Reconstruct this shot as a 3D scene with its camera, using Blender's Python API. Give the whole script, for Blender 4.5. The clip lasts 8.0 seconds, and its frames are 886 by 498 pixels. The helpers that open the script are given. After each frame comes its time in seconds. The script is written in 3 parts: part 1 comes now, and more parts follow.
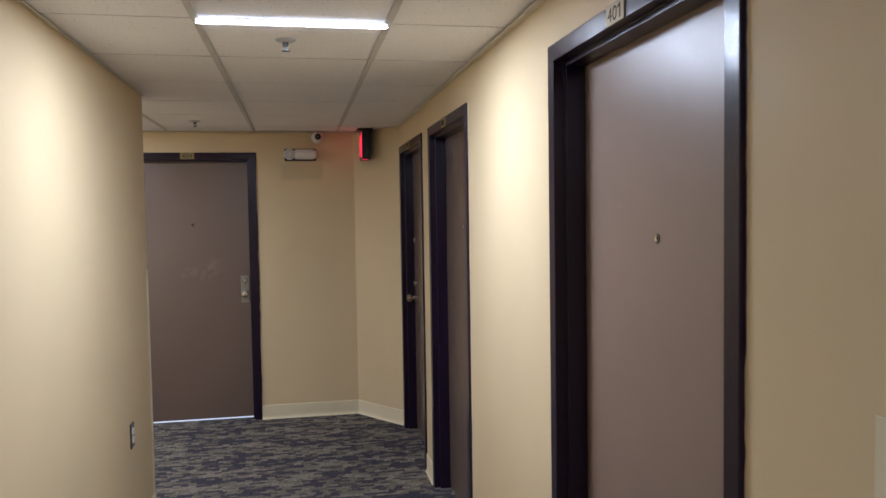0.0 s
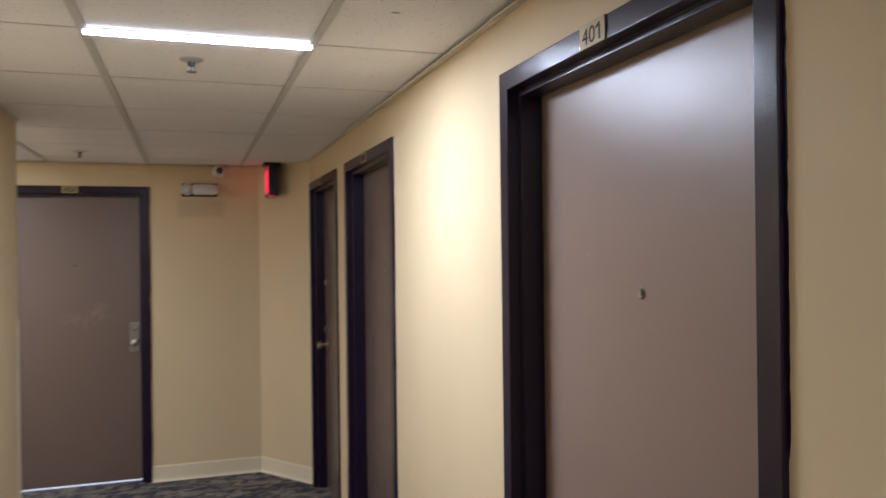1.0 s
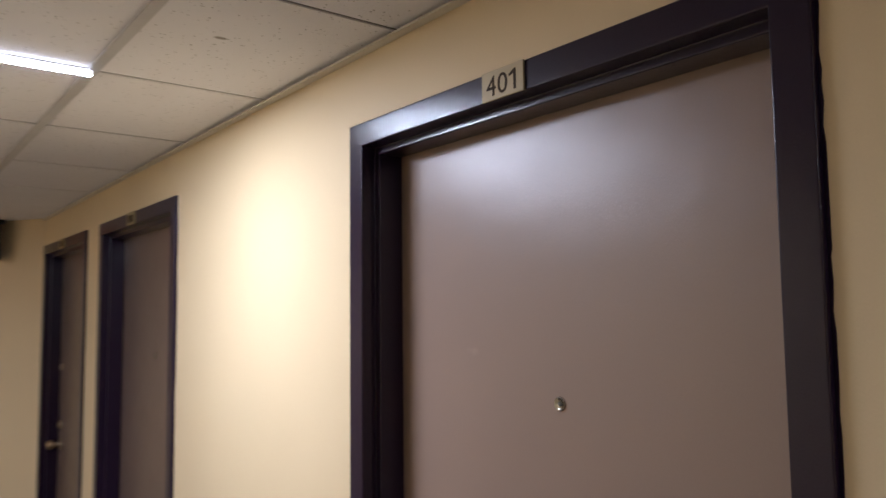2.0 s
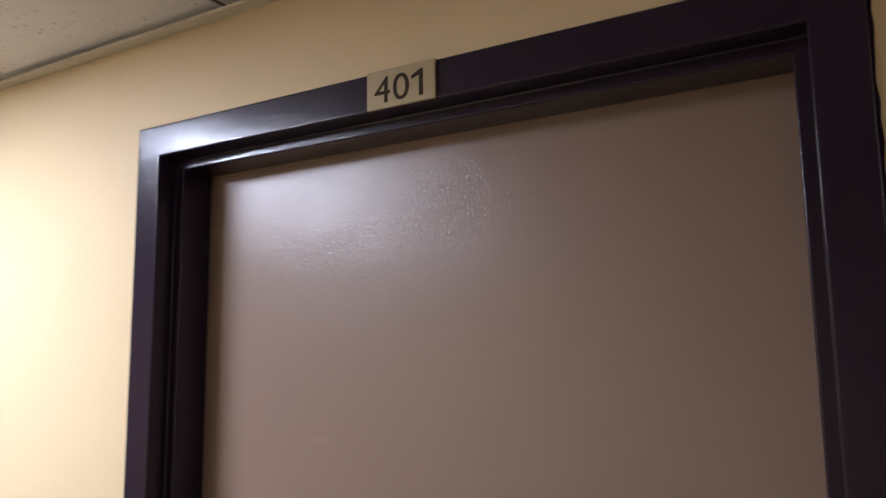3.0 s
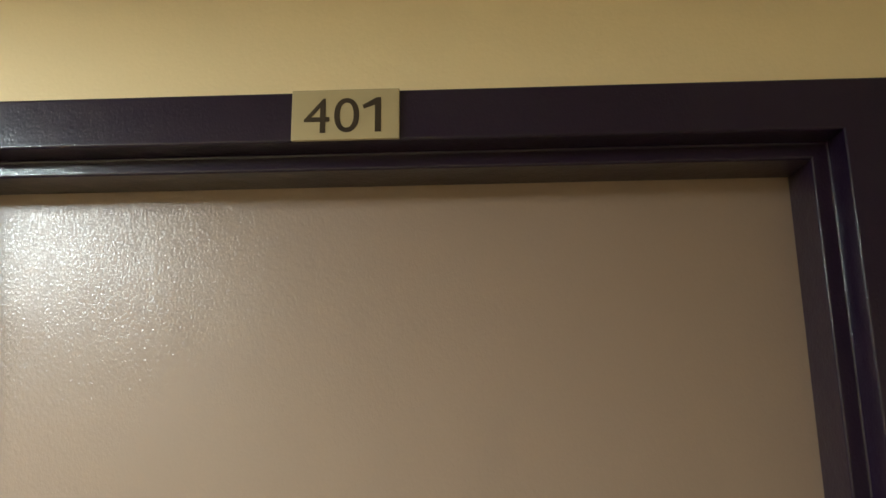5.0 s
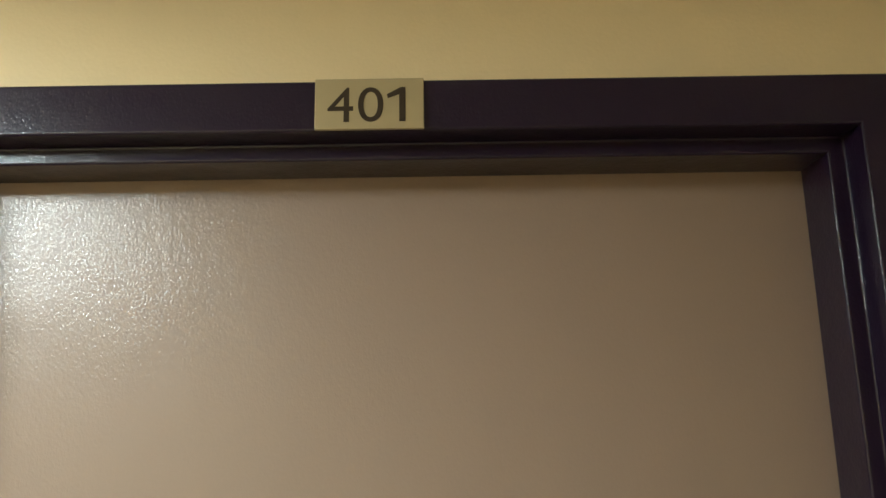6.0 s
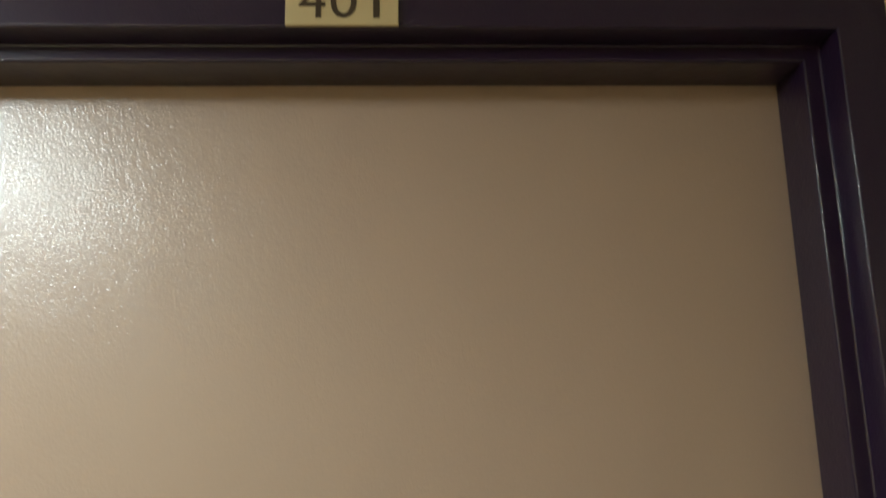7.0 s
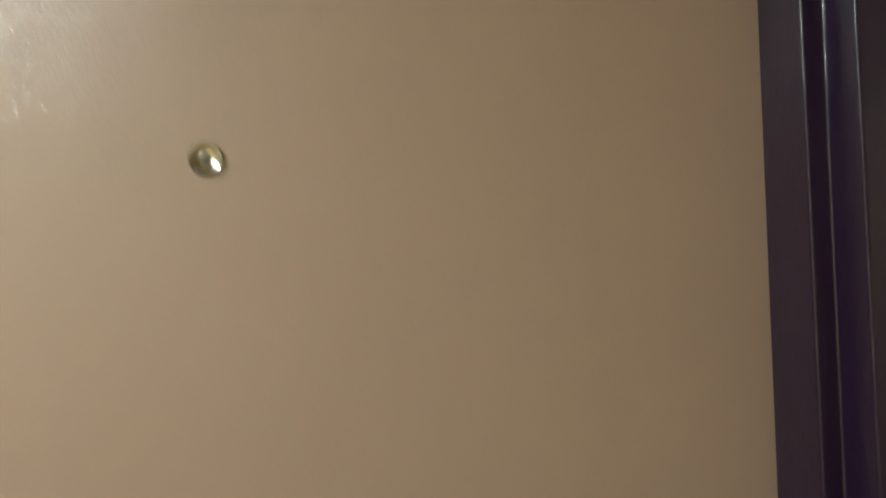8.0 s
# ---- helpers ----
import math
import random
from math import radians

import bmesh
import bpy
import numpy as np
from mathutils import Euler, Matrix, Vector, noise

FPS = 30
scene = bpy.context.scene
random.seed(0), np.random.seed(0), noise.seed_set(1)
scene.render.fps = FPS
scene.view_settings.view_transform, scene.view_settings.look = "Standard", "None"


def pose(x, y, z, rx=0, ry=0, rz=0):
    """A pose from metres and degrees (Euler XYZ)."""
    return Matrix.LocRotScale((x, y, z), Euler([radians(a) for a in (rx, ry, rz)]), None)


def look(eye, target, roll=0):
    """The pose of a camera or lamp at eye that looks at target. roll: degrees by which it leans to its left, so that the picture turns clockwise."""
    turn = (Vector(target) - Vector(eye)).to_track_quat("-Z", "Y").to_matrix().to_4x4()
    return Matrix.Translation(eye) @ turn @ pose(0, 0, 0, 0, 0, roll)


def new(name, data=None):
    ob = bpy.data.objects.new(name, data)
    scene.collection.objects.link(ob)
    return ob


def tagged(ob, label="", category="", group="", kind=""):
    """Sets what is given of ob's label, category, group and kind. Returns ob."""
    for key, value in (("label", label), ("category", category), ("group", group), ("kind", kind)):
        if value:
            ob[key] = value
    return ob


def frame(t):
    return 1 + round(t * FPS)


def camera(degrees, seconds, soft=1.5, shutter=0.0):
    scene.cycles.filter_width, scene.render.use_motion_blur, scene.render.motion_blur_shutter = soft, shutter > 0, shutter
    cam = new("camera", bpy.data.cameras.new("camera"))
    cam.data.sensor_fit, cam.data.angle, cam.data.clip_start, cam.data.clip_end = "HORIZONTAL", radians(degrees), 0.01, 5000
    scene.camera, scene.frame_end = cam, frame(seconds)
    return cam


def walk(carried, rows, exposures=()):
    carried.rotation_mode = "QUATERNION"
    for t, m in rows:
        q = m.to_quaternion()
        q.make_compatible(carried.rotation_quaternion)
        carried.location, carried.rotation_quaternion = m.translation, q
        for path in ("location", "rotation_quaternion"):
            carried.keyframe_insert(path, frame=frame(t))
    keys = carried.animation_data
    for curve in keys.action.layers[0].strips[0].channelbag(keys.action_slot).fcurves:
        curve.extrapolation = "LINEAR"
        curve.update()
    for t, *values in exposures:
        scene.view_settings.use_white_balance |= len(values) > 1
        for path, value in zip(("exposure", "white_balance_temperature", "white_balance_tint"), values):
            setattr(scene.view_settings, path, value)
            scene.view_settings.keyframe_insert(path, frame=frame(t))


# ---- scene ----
cam = camera(60.4, 8.0, shutter=0.4)
PATH = [
    (0, (-0.741, -1.59, 1.594), (-0.3685, 0.372, 1.499), -0.9),
    (0.5, (-0.787, -1.459, 1.611), (-0.3525, 0.492, 1.542), -0.8),
    (1, (-0.782, -1.266, 1.623), (-0.151, 0.631, 1.621), -0.7),
    (1.2, (-0.783, -1.182, 1.647), (-0.047, 0.677, 1.683), -0.7),
    (2.3, (-0.84, -0.681, 1.679), (0.545, 0.747, 1.885), -0.5),
    (2.5, (-0.823, -0.606, 1.678), (0.666, 0.71, 1.903), -0.3),
    (3, (-0.765, -0.402, 1.721), (0.945, 0.597, 1.998), -0.7),
    (3.5, (-0.737, -0.222, 1.747), (1.116, 0.447, 2.091), -0.7),
    (4, (-0.705, -0.111, 1.747), (1.219, 0.23, 2.172), -0.2),
    (4.5, (-0.674, -0.052, 1.773), (1.279, 0.091, 2.182), -0.7),
    (4.7, (-0.668, -0.036, 1.775), (1.284, 0.074, 2.196), -0.7),
    (5.8, (-0.669, 0.028, 1.771), (1.283, 0.043, 2.207), -0.7),
    (6, (-0.667, 0.036, 1.77), (1.286, 0.033, 2.198), -0.9),
    (6.5, (-0.664, 0.042, 1.769), (1.293, -0.004, 2.176), -0.9),
    (7, (-0.635, 0.043, 1.694), (1.322, -0.045, 2.097), -1.1),
    (7.2, (-0.598, 0.024, 1.664), (1.366, -0.058, 2.033), -1.2),
    (7.4, (-0.571, 0.023, 1.592), (1.394, -0.107, 1.94), -1.1),
    (7.6, (-0.54, 0.02, 1.532), (1.424, -0.167, 1.863), -0.8),
    (7.8, (-0.502, 0.006, 1.471), (1.467, -0.222, 1.735), -0.7),
    (8, (-0.459, -0.025, 1.422), (1.522, -0.255, 1.565), -0.6),
]
EXPOSURES = [
    (0, 0.02, 5300, 19), (1.0, 0.09, 5380, 21), (2.5, -0.05, 5450, 25), (3.3, 0.10, 5600, 23), (4.0, 0.47, 5880, 10), (4.7, 0.68, 5840, 2),
    (6.5, 0.72, 5840, -1), (7.0, 0.77, 5840, -1), (7.5, 0.83, 5880, 0), (8.0, 0.88, 5960, 0),
]
walk(cam, [(t, look(eye, target, roll)) for t, eye, target, roll in PATH], EXPOSURES)

# world: a closed interior, so only a faint neutral surround
world = bpy.data.worlds.new("world")
world.use_nodes = True
world.node_tree.nodes["Background"].inputs["Color"].default_value = (0.05, 0.05, 0.05, 1)
world.node_tree.nodes["Background"].inputs["Strength"].default_value = 0.1
scene.world = world
LED_STRENGTH = 1030.0        # the tube over the doors
LED_ALCOVE = 1120.0           # the tube in the lift alcove
LED_FILL = 400.0         # an unseen tube added as fill behind, by the cross passage
LED_SIDE = 8.0             # the frosted flanks of the strips
LED_COLOR = (0.950, 0.985, 0.955)

# ---- sizes ----
WALL_X = 0.011              # face of the door wall; the steel frames stand proud of it, to x = 0
LEFT_X = -1.535
END_Y = 4.472
CEIL_Z = 2.243
NEAR_Y = -0.743             # the door wall ends here
BACK_Y = -3.3
ALC_X = -3.6                # far side of the alcove
SIDE_X = 2.4                # far side of the cross passage
LEFT_END = 2.68
OPEN_W, OPEN_H, FACE = 0.905, 2.030, 0.050
DOORS = dict(a=0.0965, b=2.240, c=3.495)
DOOR_END_X = -1.553


# ---- materials ----
class Mat:
    """A node material with short helpers."""

    def __init__(self, name, rough=0.5, metal=0.0, spec=0.5):
        self.m = bpy.data.materials.new(name)
        self.m.use_nodes = True
        self.t = self.m.node_tree
        self.b = self.t.nodes["Principled BSDF"]
        self.b.inputs["Roughness"].default_value = rough
        self.b.inputs["Metallic"].default_value = metal
        self.b.inputs["Specular IOR Level"].default_value = spec
        self.co = self.t.nodes.new("ShaderNodeTexCoord").outputs["Object"]

    def scaled(self, s):
        n = self.t.nodes.new("ShaderNodeMapping")
        self.t.links.new(self.co, n.inputs["Vector"])
        n.inputs["Scale"].default_value = s
        return n.outputs["Vector"]

    def noise(self, scale, detail=3, rough=0.5, s=(1, 1, 1), distort=0.0):
        n = self.t.nodes.new("ShaderNodeTexNoise")
        n.inputs["Scale"].default_value = scale
        n.inputs["Detail"].default_value = detail
        n.inputs["Roughness"].default_value = rough
        n.inputs["Distortion"].default_value = distort
        self.t.links.new(self.scaled(s), n.inputs["Vector"])
        return n.outputs["Fac"]

    def ramp(self, fac, stops):
        n = self.t.nodes.new("ShaderNodeValToRGB")
        self.t.links.new(fac, n.inputs["Fac"])
        e = n.color_ramp.elements
        while len(e) < len(stops):
            e.new(0.5)
        for k, (p, c) in zip(e, stops):
            k.position = p
            k.color = (*c, 1) if len(c) == 3 else c
        return n.outputs["Color"]

    def mix(self, fac, a, b, mode="MIX"):
        n = self.t.nodes.new("ShaderNodeMix")
        n.data_type, n.blend_type = "RGBA", mode
        for sock, v in ((n.inputs["Factor"], fac), (n.inputs["A"], a), (n.inputs["B"], b)):
            if isinstance(v, (int, float)):
                sock.default_value = v
            elif isinstance(v, tuple):
                sock.default_value = (*v, 1)
            else:
                self.t.links.new(v, sock)
        return n.outputs["Result"]

    def math(self, op, a, b=0.0):
        n = self.t.nodes.new("ShaderNodeMath")
        n.operation = op
        for sock, v in zip(n.inputs, (a, b)):
            if isinstance(v, (int, float)):
                sock.default_value = v
            else:
                self.t.links.new(v, sock)
        return n.outputs["Value"]

    def color(self, out):
        self.t.links.new(out, self.b.inputs["Base Color"])
        return self

    def rough(self, fac, lo, hi):
        n = self.t.nodes.new("ShaderNodeMapRange")
        self.t.links.new(fac, n.inputs["Value"])
        n.inputs["To Min"].default_value, n.inputs["To Max"].default_value = lo, hi
        self.t.links.new(n.outputs["Result"], self.b.inputs["Roughness"])
        return self

    def bump(self, heights):
        """heights: (value, metres) pairs, stacked."""
        last = None
        for h, d in heights:
            n = self.t.nodes.new("ShaderNodeBump")
            n.inputs["Strength"].default_value = 1.0
            n.inputs["Distance"].default_value = d
            self.t.links.new(h, n.inputs["Height"])
            if last:
                self.t.links.new(last, n.inputs["Normal"])
            last = n.outputs["Normal"]
        self.t.links.new(last, self.b.inputs["Normal"])
        return self


GLYPH_ONE = [(0.63, 0.0), (0.95, 0.0), (0.95, 1.0), (0.72, 1.0), (0.0, 0.79), (0.06, 0.68), (0.63, 0.79)]


def paint_nodes(name, base, rough=0.45, blot=0.06, stipple=0.0004, spec=0.5, long=(1, 1, 1)):
    """Rolled paint: faint blotches, roller stipple and a slow waviness."""
    m = Mat(name, rough, 0.0, spec)
    big = m.noise(1.7, 2, 0.5)
    fine = m.noise(260, 2, 0.6, long)
    lo = tuple(c * (1 - 1.8 * blot) for c in base)
    hi = tuple(min(1, c * (1 + 1.8 * blot)) for c in base)
    col = m.ramp(big, [(0.1, lo), (0.9, hi)])
    m.color(m.mix(0.10, col, m.ramp(fine, [(0.1, tuple(c * 0.7 for c in base)), (0.9, hi)])))
    m.rough(m.noise(9, 2, 0.5), rough - 0.05, rough + 0.08)
    m.bump([(m.noise(6, 2), 0.0015), (m.noise(240, 2, 0.5, long), stipple)])
    return m


def paint(*args):
    return paint_nodes(*args).m


def plain(name, base, rough=0.5, metal=0.0, spec=0.5, grain=90, amount=0.08, relief=0.0001):
    m = Mat(name, rough, metal, spec)
    n = m.noise(grain, 3)
    m.color(m.ramp(n, [(0.1, tuple(c * (1 - amount) for c in base)), (0.9, tuple(min(1, c * (1 + amount)) for c in base))]))
    m.rough(m.noise(grain * 0.3, 3), max(0.03, rough - 0.06), min(1, rough + 0.06))
    m.bump([(n, relief)])
    return m.m


def glow(name, color, strength):
    m = bpy.data.materials.new(name)
    m.use_nodes = True
    b = m.node_tree.nodes["Principled BSDF"]
    b.inputs["Base Color"].default_value = (*color, 1)
    b.inputs["Emission Color"].default_value = (*color, 1)
    b.inputs["Emission Strength"].default_value = strength
    return m


def carpet_material():
    """Loop-pile carpet: staggered rows of short dashes in navy, charcoal and warm grey, gathered in loose drifts."""
    m = Mat("carpet", 0.95, 0.0, 0.1)
    plain_co = m.co
    sep = m.t.nodes.new("ShaderNodeSeparateXYZ")
    m.t.links.new(m.co, sep.inputs[0])

    def chance(x, y):
        pair = m.t.nodes.new("ShaderNodeCombineXYZ")
        for sock, v in zip(pair.inputs, (x, y)):
            if isinstance(v, (int, float)):
                sock.default_value = v
            else:
                m.t.links.new(v, sock)
        n = m.t.nodes.new("ShaderNodeTexWhiteNoise")
        n.noise_dimensions = "2D"
        m.t.links.new(pair.outputs[0], n.inputs["Vector"])
        return n.outputs["Value"], pair.outputs[0]

    row = m.math("FLOOR", m.math("DIVIDE", sep.outputs["Y"], 0.027))
    shift = m.math("MULTIPLY", chance(row, 3.7)[0], 0.30)
    cell = m.math("FLOOR", m.math("DIVIDE", m.math("ADD", sep.outputs["X"], shift), 0.046))
    luck, place = chance(cell, row)
    m.co = place      # one value for each dash
    drift = m.noise(0.24, 2, 0.55, (0.8, 0.85, 1.0))
    m.co = plain_co
    dash = m.math("ADD", drift, m.math("MULTIPLY", m.math("SUBTRACT", luck, 0.5), 0.30))
    edge = m.noise(70.0, 2, 0.6, (0.5, 1.2, 1.0))
    dash = m.math("ADD", dash, m.math("MULTIPLY", m.math("SUBTRACT", edge, 0.5), 0.16))
    fleck = m.noise(95.0, 1, 0.5, (0.6, 1.2, 1.0))
    tuft = m.noise(300, 2, 0.6)
    navy, coal, tan, pale = (0.078, 0.072, 0.092), (0.115, 0.103, 0.105), (0.215, 0.190, 0.150), (0.31, 0.275, 0.225)
    base = m.ramp(dash, [(0.44, navy), (0.46, coal), (0.48, coal), (0.50, tan), (0.60, tan), (0.62, pale)])
    base = m.mix(0.6, base, m.ramp(fleck, [(0.38, (0.45, 0.45, 0.48)), (0.62, (1.4, 1.4, 1.36))]), "MULTIPLY")
    m.color(m.mix(0.5, base, m.ramp(tuft, [(0.3, (0.45, 0.45, 0.45)), (0.7, (1, 1, 1))]), "MULTIPLY"))
    m.bump([(dash, 0.002), (tuft, 0.004)])
    return m.m


def tile_material():
    """Mineral-fibre ceiling tile: off-white, pin holes and short fissures."""
    m = Mat("ceiling_tile", 0.9, 0.0, 0.15)
    big = m.noise(0.9, 3, 0.6)
    col = m.ramp(big, [(0.3, (0.86, 0.84, 0.85)), (0.7, (0.92, 0.90, 0.91))])
    v = m.t.nodes.new("ShaderNodeTexVoronoi")
    v.inputs["Scale"].default_value = 85
    m.t.links.new(m.scaled((1, 1, 1)), v.inputs["Vector"])
    holes = m.ramp(v.outputs["Distance"], [(0.10, (0.35, 0.33, 0.30)), (0.22, (1, 1, 1))])
    pick = m.ramp(m.noise(60, 1), [(0.50, (0, 0, 0)), (0.56, (1, 1, 1))])
    pits = m.mix(pick, (1.0, 1.0, 1.0), holes)
    n = m.t.nodes.new("ShaderNodeMapping")
    n.inputs["Location"].default_value = (0.263 / 0.016, -0.667 / 0.009, 0)
    n.inputs["Scale"].default_value = (1 / 0.016, 1 / 0.009, 0)
    m.t.links.new(m.co, n.inputs["Vector"])
    v = m.t.nodes.new("ShaderNodeVectorMath")
    v.operation = "LENGTH"
    m.t.links.new(n.outputs["Vector"], v.inputs[0])
    stain = m.ramp(v.outputs["Value"], [(0.6, (0.45, 0.42, 0.38)), (1.0, (1, 1, 1))])
    m.color(m.mix(1.0, m.mix(1.0, col, pits, "MULTIPLY"), stain, "MULTIPLY"))
    m.bump([(m.noise(120, 4, 0.7), 0.0012), (pits, 0.0012)])
    return m.m


def metal_brushed(name, base, rough, along=(1, 1, 40)):
    m = Mat(name, rough, 1.0)
    n = m.noise(60, 3, 0.6, along)
    m.color(m.ramp(n, [(0.3, tuple(c * 0.86 for c in base)), (0.7, base)]))
    m.rough(n, rough - 0.08, rough + 0.1)
    m.bump([(n, 0.00005)])
    return m.m


WALL_BASE = (0.722, 0.574, 0.340)
WALL = paint("beige_wall_paint", WALL_BASE, 0.55, 0.03, 0.00022, 0.25)
def scuffed(name, base, marks, *rest):
    """Door paint with pale hand smudges: (x, z, half width, half height, strength), on the leaf's own axes."""
    m = paint_nodes(name, base, *rest)
    col = m.b.inputs["Base Color"].links[0].from_socket
    cloud = m.ramp(m.noise(22, 3, 0.6), [(0.42, (0, 0, 0)), (0.62, (1, 1, 1))])
    for x, z, rx, rz, k in marks:
        n = m.t.nodes.new("ShaderNodeMapping")
        n.inputs["Location"].default_value = (-x / rx, 0, -z / rz)
        n.inputs["Scale"].default_value = (1 / rx, 0.0, 1 / rz)
        m.t.links.new(m.co, n.inputs["Vector"])
        v = m.t.nodes.new("ShaderNodeVectorMath")
        v.operation = "LENGTH"
        m.t.links.new(n.outputs["Vector"], v.inputs[0])
        near = m.ramp(v.outputs["Value"], [(0.35, (k, k, k)), (1.0, (0, 0, 0))])
        col = m.mix(m.math("MULTIPLY", near, cloud), col, tuple(min(1, c * 1.9 + 0.03) for c in base))
    m.color(col)
    return m.m


def patched_wall():
    """Wall paint with a darker touched-up rectangle under the emergency light."""
    m = paint_nodes("beige_wall_paint_touched_up", WALL_BASE, 0.55, 0.03, 0.00022, 0.25)
    col = m.b.inputs["Base Color"].links[0].from_socket
    sep = m.t.nodes.new("ShaderNodeSeparateXYZ")
    m.t.links.new(m.co, sep.inputs[0])
    wob = m.math("MULTIPLY", m.math("SUBTRACT", m.noise(14, 2), 0.5), 0.03)
    inside = 1.0
    for axis, c, half in (("X", -0.702, 0.160), ("Z", 1.930, 0.062)):
        d = m.math("ABSOLUTE", m.math("SUBTRACT", sep.outputs[axis], c))
        d = m.math("SUBTRACT", half, m.math("ADD", d, wob))
        edge = m.t.nodes.new("ShaderNodeMapRange")
        m.t.links.new(d, edge.inputs["Value"])
        edge.inputs["From Min"].default_value, edge.inputs["From Max"].default_value = -0.016, 0.020
        inside = m.math("MULTIPLY", edge.outputs["Result"], inside)
    m.color(m.mix(m.math("MULTIPLY", inside, 0.55), col, tuple(c * 0.74 for c in WALL_BASE)))
    return m.m


def frame_paint():
    """Gloss oil paint on steel: one dark colour, brush ridges and small nibs."""
    m = Mat("aubergine_frame_paint", 0.33, 0.0, 0.14)
    m.b.inputs["Base Color"].default_value = (0.0140, 0.0062, 0.0205, 1)
    m.bump([(m.noise(55, 2, 0.5), 0.00045), (m.noise(260, 1, 0.4), 0.00016), (m.noise(480, 0, 0.4), 0.00007)])
    return m.m


def coated(mat, weight, rough, peel):
    """A clear gloss skin over the paint, with the fine orange peel that the roller left in it."""
    t = mat.node_tree
    b = t.nodes["Principled BSDF"]
    b.inputs["Coat Weight"].default_value = weight
    b.inputs["Coat Roughness"].default_value = rough
    co = t.nodes.new("ShaderNodeTexCoord").outputs["Object"]
    last = None
    for scale, detail, stretch, height in ((400, 1, (1.2, 1.2, 0.8), peel), (110, 2, (1.2, 1.2, 0.7), peel * 0.5), (7, 2, (1, 1, 1), 0.0020)):
        size = t.nodes.new("ShaderNodeMapping")
        size.inputs["Scale"].default_value = stretch
        t.links.new(co, size.inputs["Vector"])
        noise = t.nodes.new("ShaderNodeTexNoise")
        noise.inputs["Scale"].default_value, noise.inputs["Detail"].default_value = scale, detail
        t.links.new(size.outputs["Vector"], noise.inputs["Vector"])
        relief = t.nodes.new("ShaderNodeBump")
        relief.inputs["Strength"].default_value, relief.inputs["Distance"].default_value = 1.0, height
        t.links.new(noise.outputs["Fac"], relief.inputs["Height"])
        if last:
            t.links.new(last, relief.inputs["Normal"])
        last = relief.outputs["Normal"]
    t.links.new(last, b.inputs["Coat Normal"])
    return mat


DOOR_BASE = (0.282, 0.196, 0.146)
DOOR_SHADED = (0.168, 0.116, 0.088)      # same taupe, darkened in the colour for the dimmer light at the doors further on
DOOR_END = coated(scuffed("shaded_taupe_door_paint_smudged", DOOR_SHADED, [(0.16, 1.20, 0.10, 0.09, 0.26), (-0.02, 1.16, 0.12, 0.05, 0.2), (0.10, 1.12, 0.05, 0.05, 0.2)], 0.5, 0.03, 0.00012, 0.25, (1.2, 1.2, 0.85)), 1.0, 0.24, 0.00058)
DOOR = coated(paint("dark_taupe_door_paint", DOOR_SHADED, 0.5, 0.03, 0.00012, 0.25, (1.2, 1.2, 0.85)), 1.0, 0.24, 0.00058)
DOOR_A = coated(scuffed("taupe_door_paint_marked", DOOR_BASE, [(-0.207, 1.605, 0.022, 0.010, 0.16)], 0.5, 0.03, 0.00012, 0.25, (1.2, 1.2, 0.85)), 1.0, 0.24, 0.00058)
FRAME = coated(frame_paint(), 0.6, 0.12, 0.00034)
BASE = paint("cream_cove_base", (0.82, 0.72, 0.49), 0.45, 0.06, 0.0001)
GUARD = paint("beige_vinyl_guard", (0.76, 0.67, 0.48), 0.4, 0.05, 0.0001)
CARPET = carpet_material()
TILE = tile_material()
TBAR = plain("grid_steel_paint", (0.60, 0.58, 0.56), 0.5, grain=12, amount=0.1)
# dark colour standing in for the shade inside the cross joints
JOINT_SHADE = plain("tile_joint_shade", (0.12, 0.115, 0.11), 0.7, grain=12, amount=0.1)
ANGLE = plain("edge_angle_paint", (0.68, 0.63, 0.52), 0.5, grain=12, amount=0.1)
WHITE = plain("white_plastic", (0.74, 0.72, 0.68), 0.4, grain=25)
SOCKET = plain("socket_plastic", (0.87, 0.86, 0.82), 0.3, grain=25, amount=0.03)
BLACK = plain("black_plastic", (0.012, 0.012, 0.013), 0.35, grain=60)
CHROME = plain("polished_chrome", (0.62, 0.62, 0.60), 0.18, 1.0, relief=0.00002)
SATIN = plain("satin_metal", (0.55, 0.55, 0.57), 0.42, 0.25)
DULL = plain("dull_cast_metal", (0.13, 0.13, 0.13), 0.5, 0.4)
STEEL = metal_brushed("brushed_steel", (0.42, 0.41, 0.38), 0.30)
BRASS = plain("aged_brass", (0.40, 0.32, 0.21), 0.3, 1.0)
NICKEL = plain("worn_nickel", (0.40, 0.38, 0.33), 0.16, 1.0, relief=0.00002)
PLATE = plain("champagne_plate", (0.40, 0.315, 0.17), 0.55, 0.2, grain=40, amount=0.05)
# darker, yellower plate tone for doors 2 to 4
PLATE_DULL = plain("darker_plate", (0.30, 0.24, 0.11), 0.5, 0.5)
INK = plain("engraved_dark_brown", (0.045, 0.030, 0.018), 0.8, 0.0, 0.2)
LENS = plain("dark_lens", (0.01, 0.01, 0.012), 0.08)
BROWN = plain("dark_brown_plastic", (0.045, 0.035, 0.028), 0.35)
LED = glow("led_diffuser", LED_COLOR, LED_STRENGTH)
LED_EDGE = glow("led_diffuser_flank", LED_COLOR, LED_SIDE)
LED_C = glow("led_diffuser_fill", LED_COLOR, LED_FILL)
LED_B = glow("led_diffuser_alcove", LED_COLOR, LED_ALCOVE)
RED = glow("red_led_face", (1.0, 0.03, 0.06), 0.95)
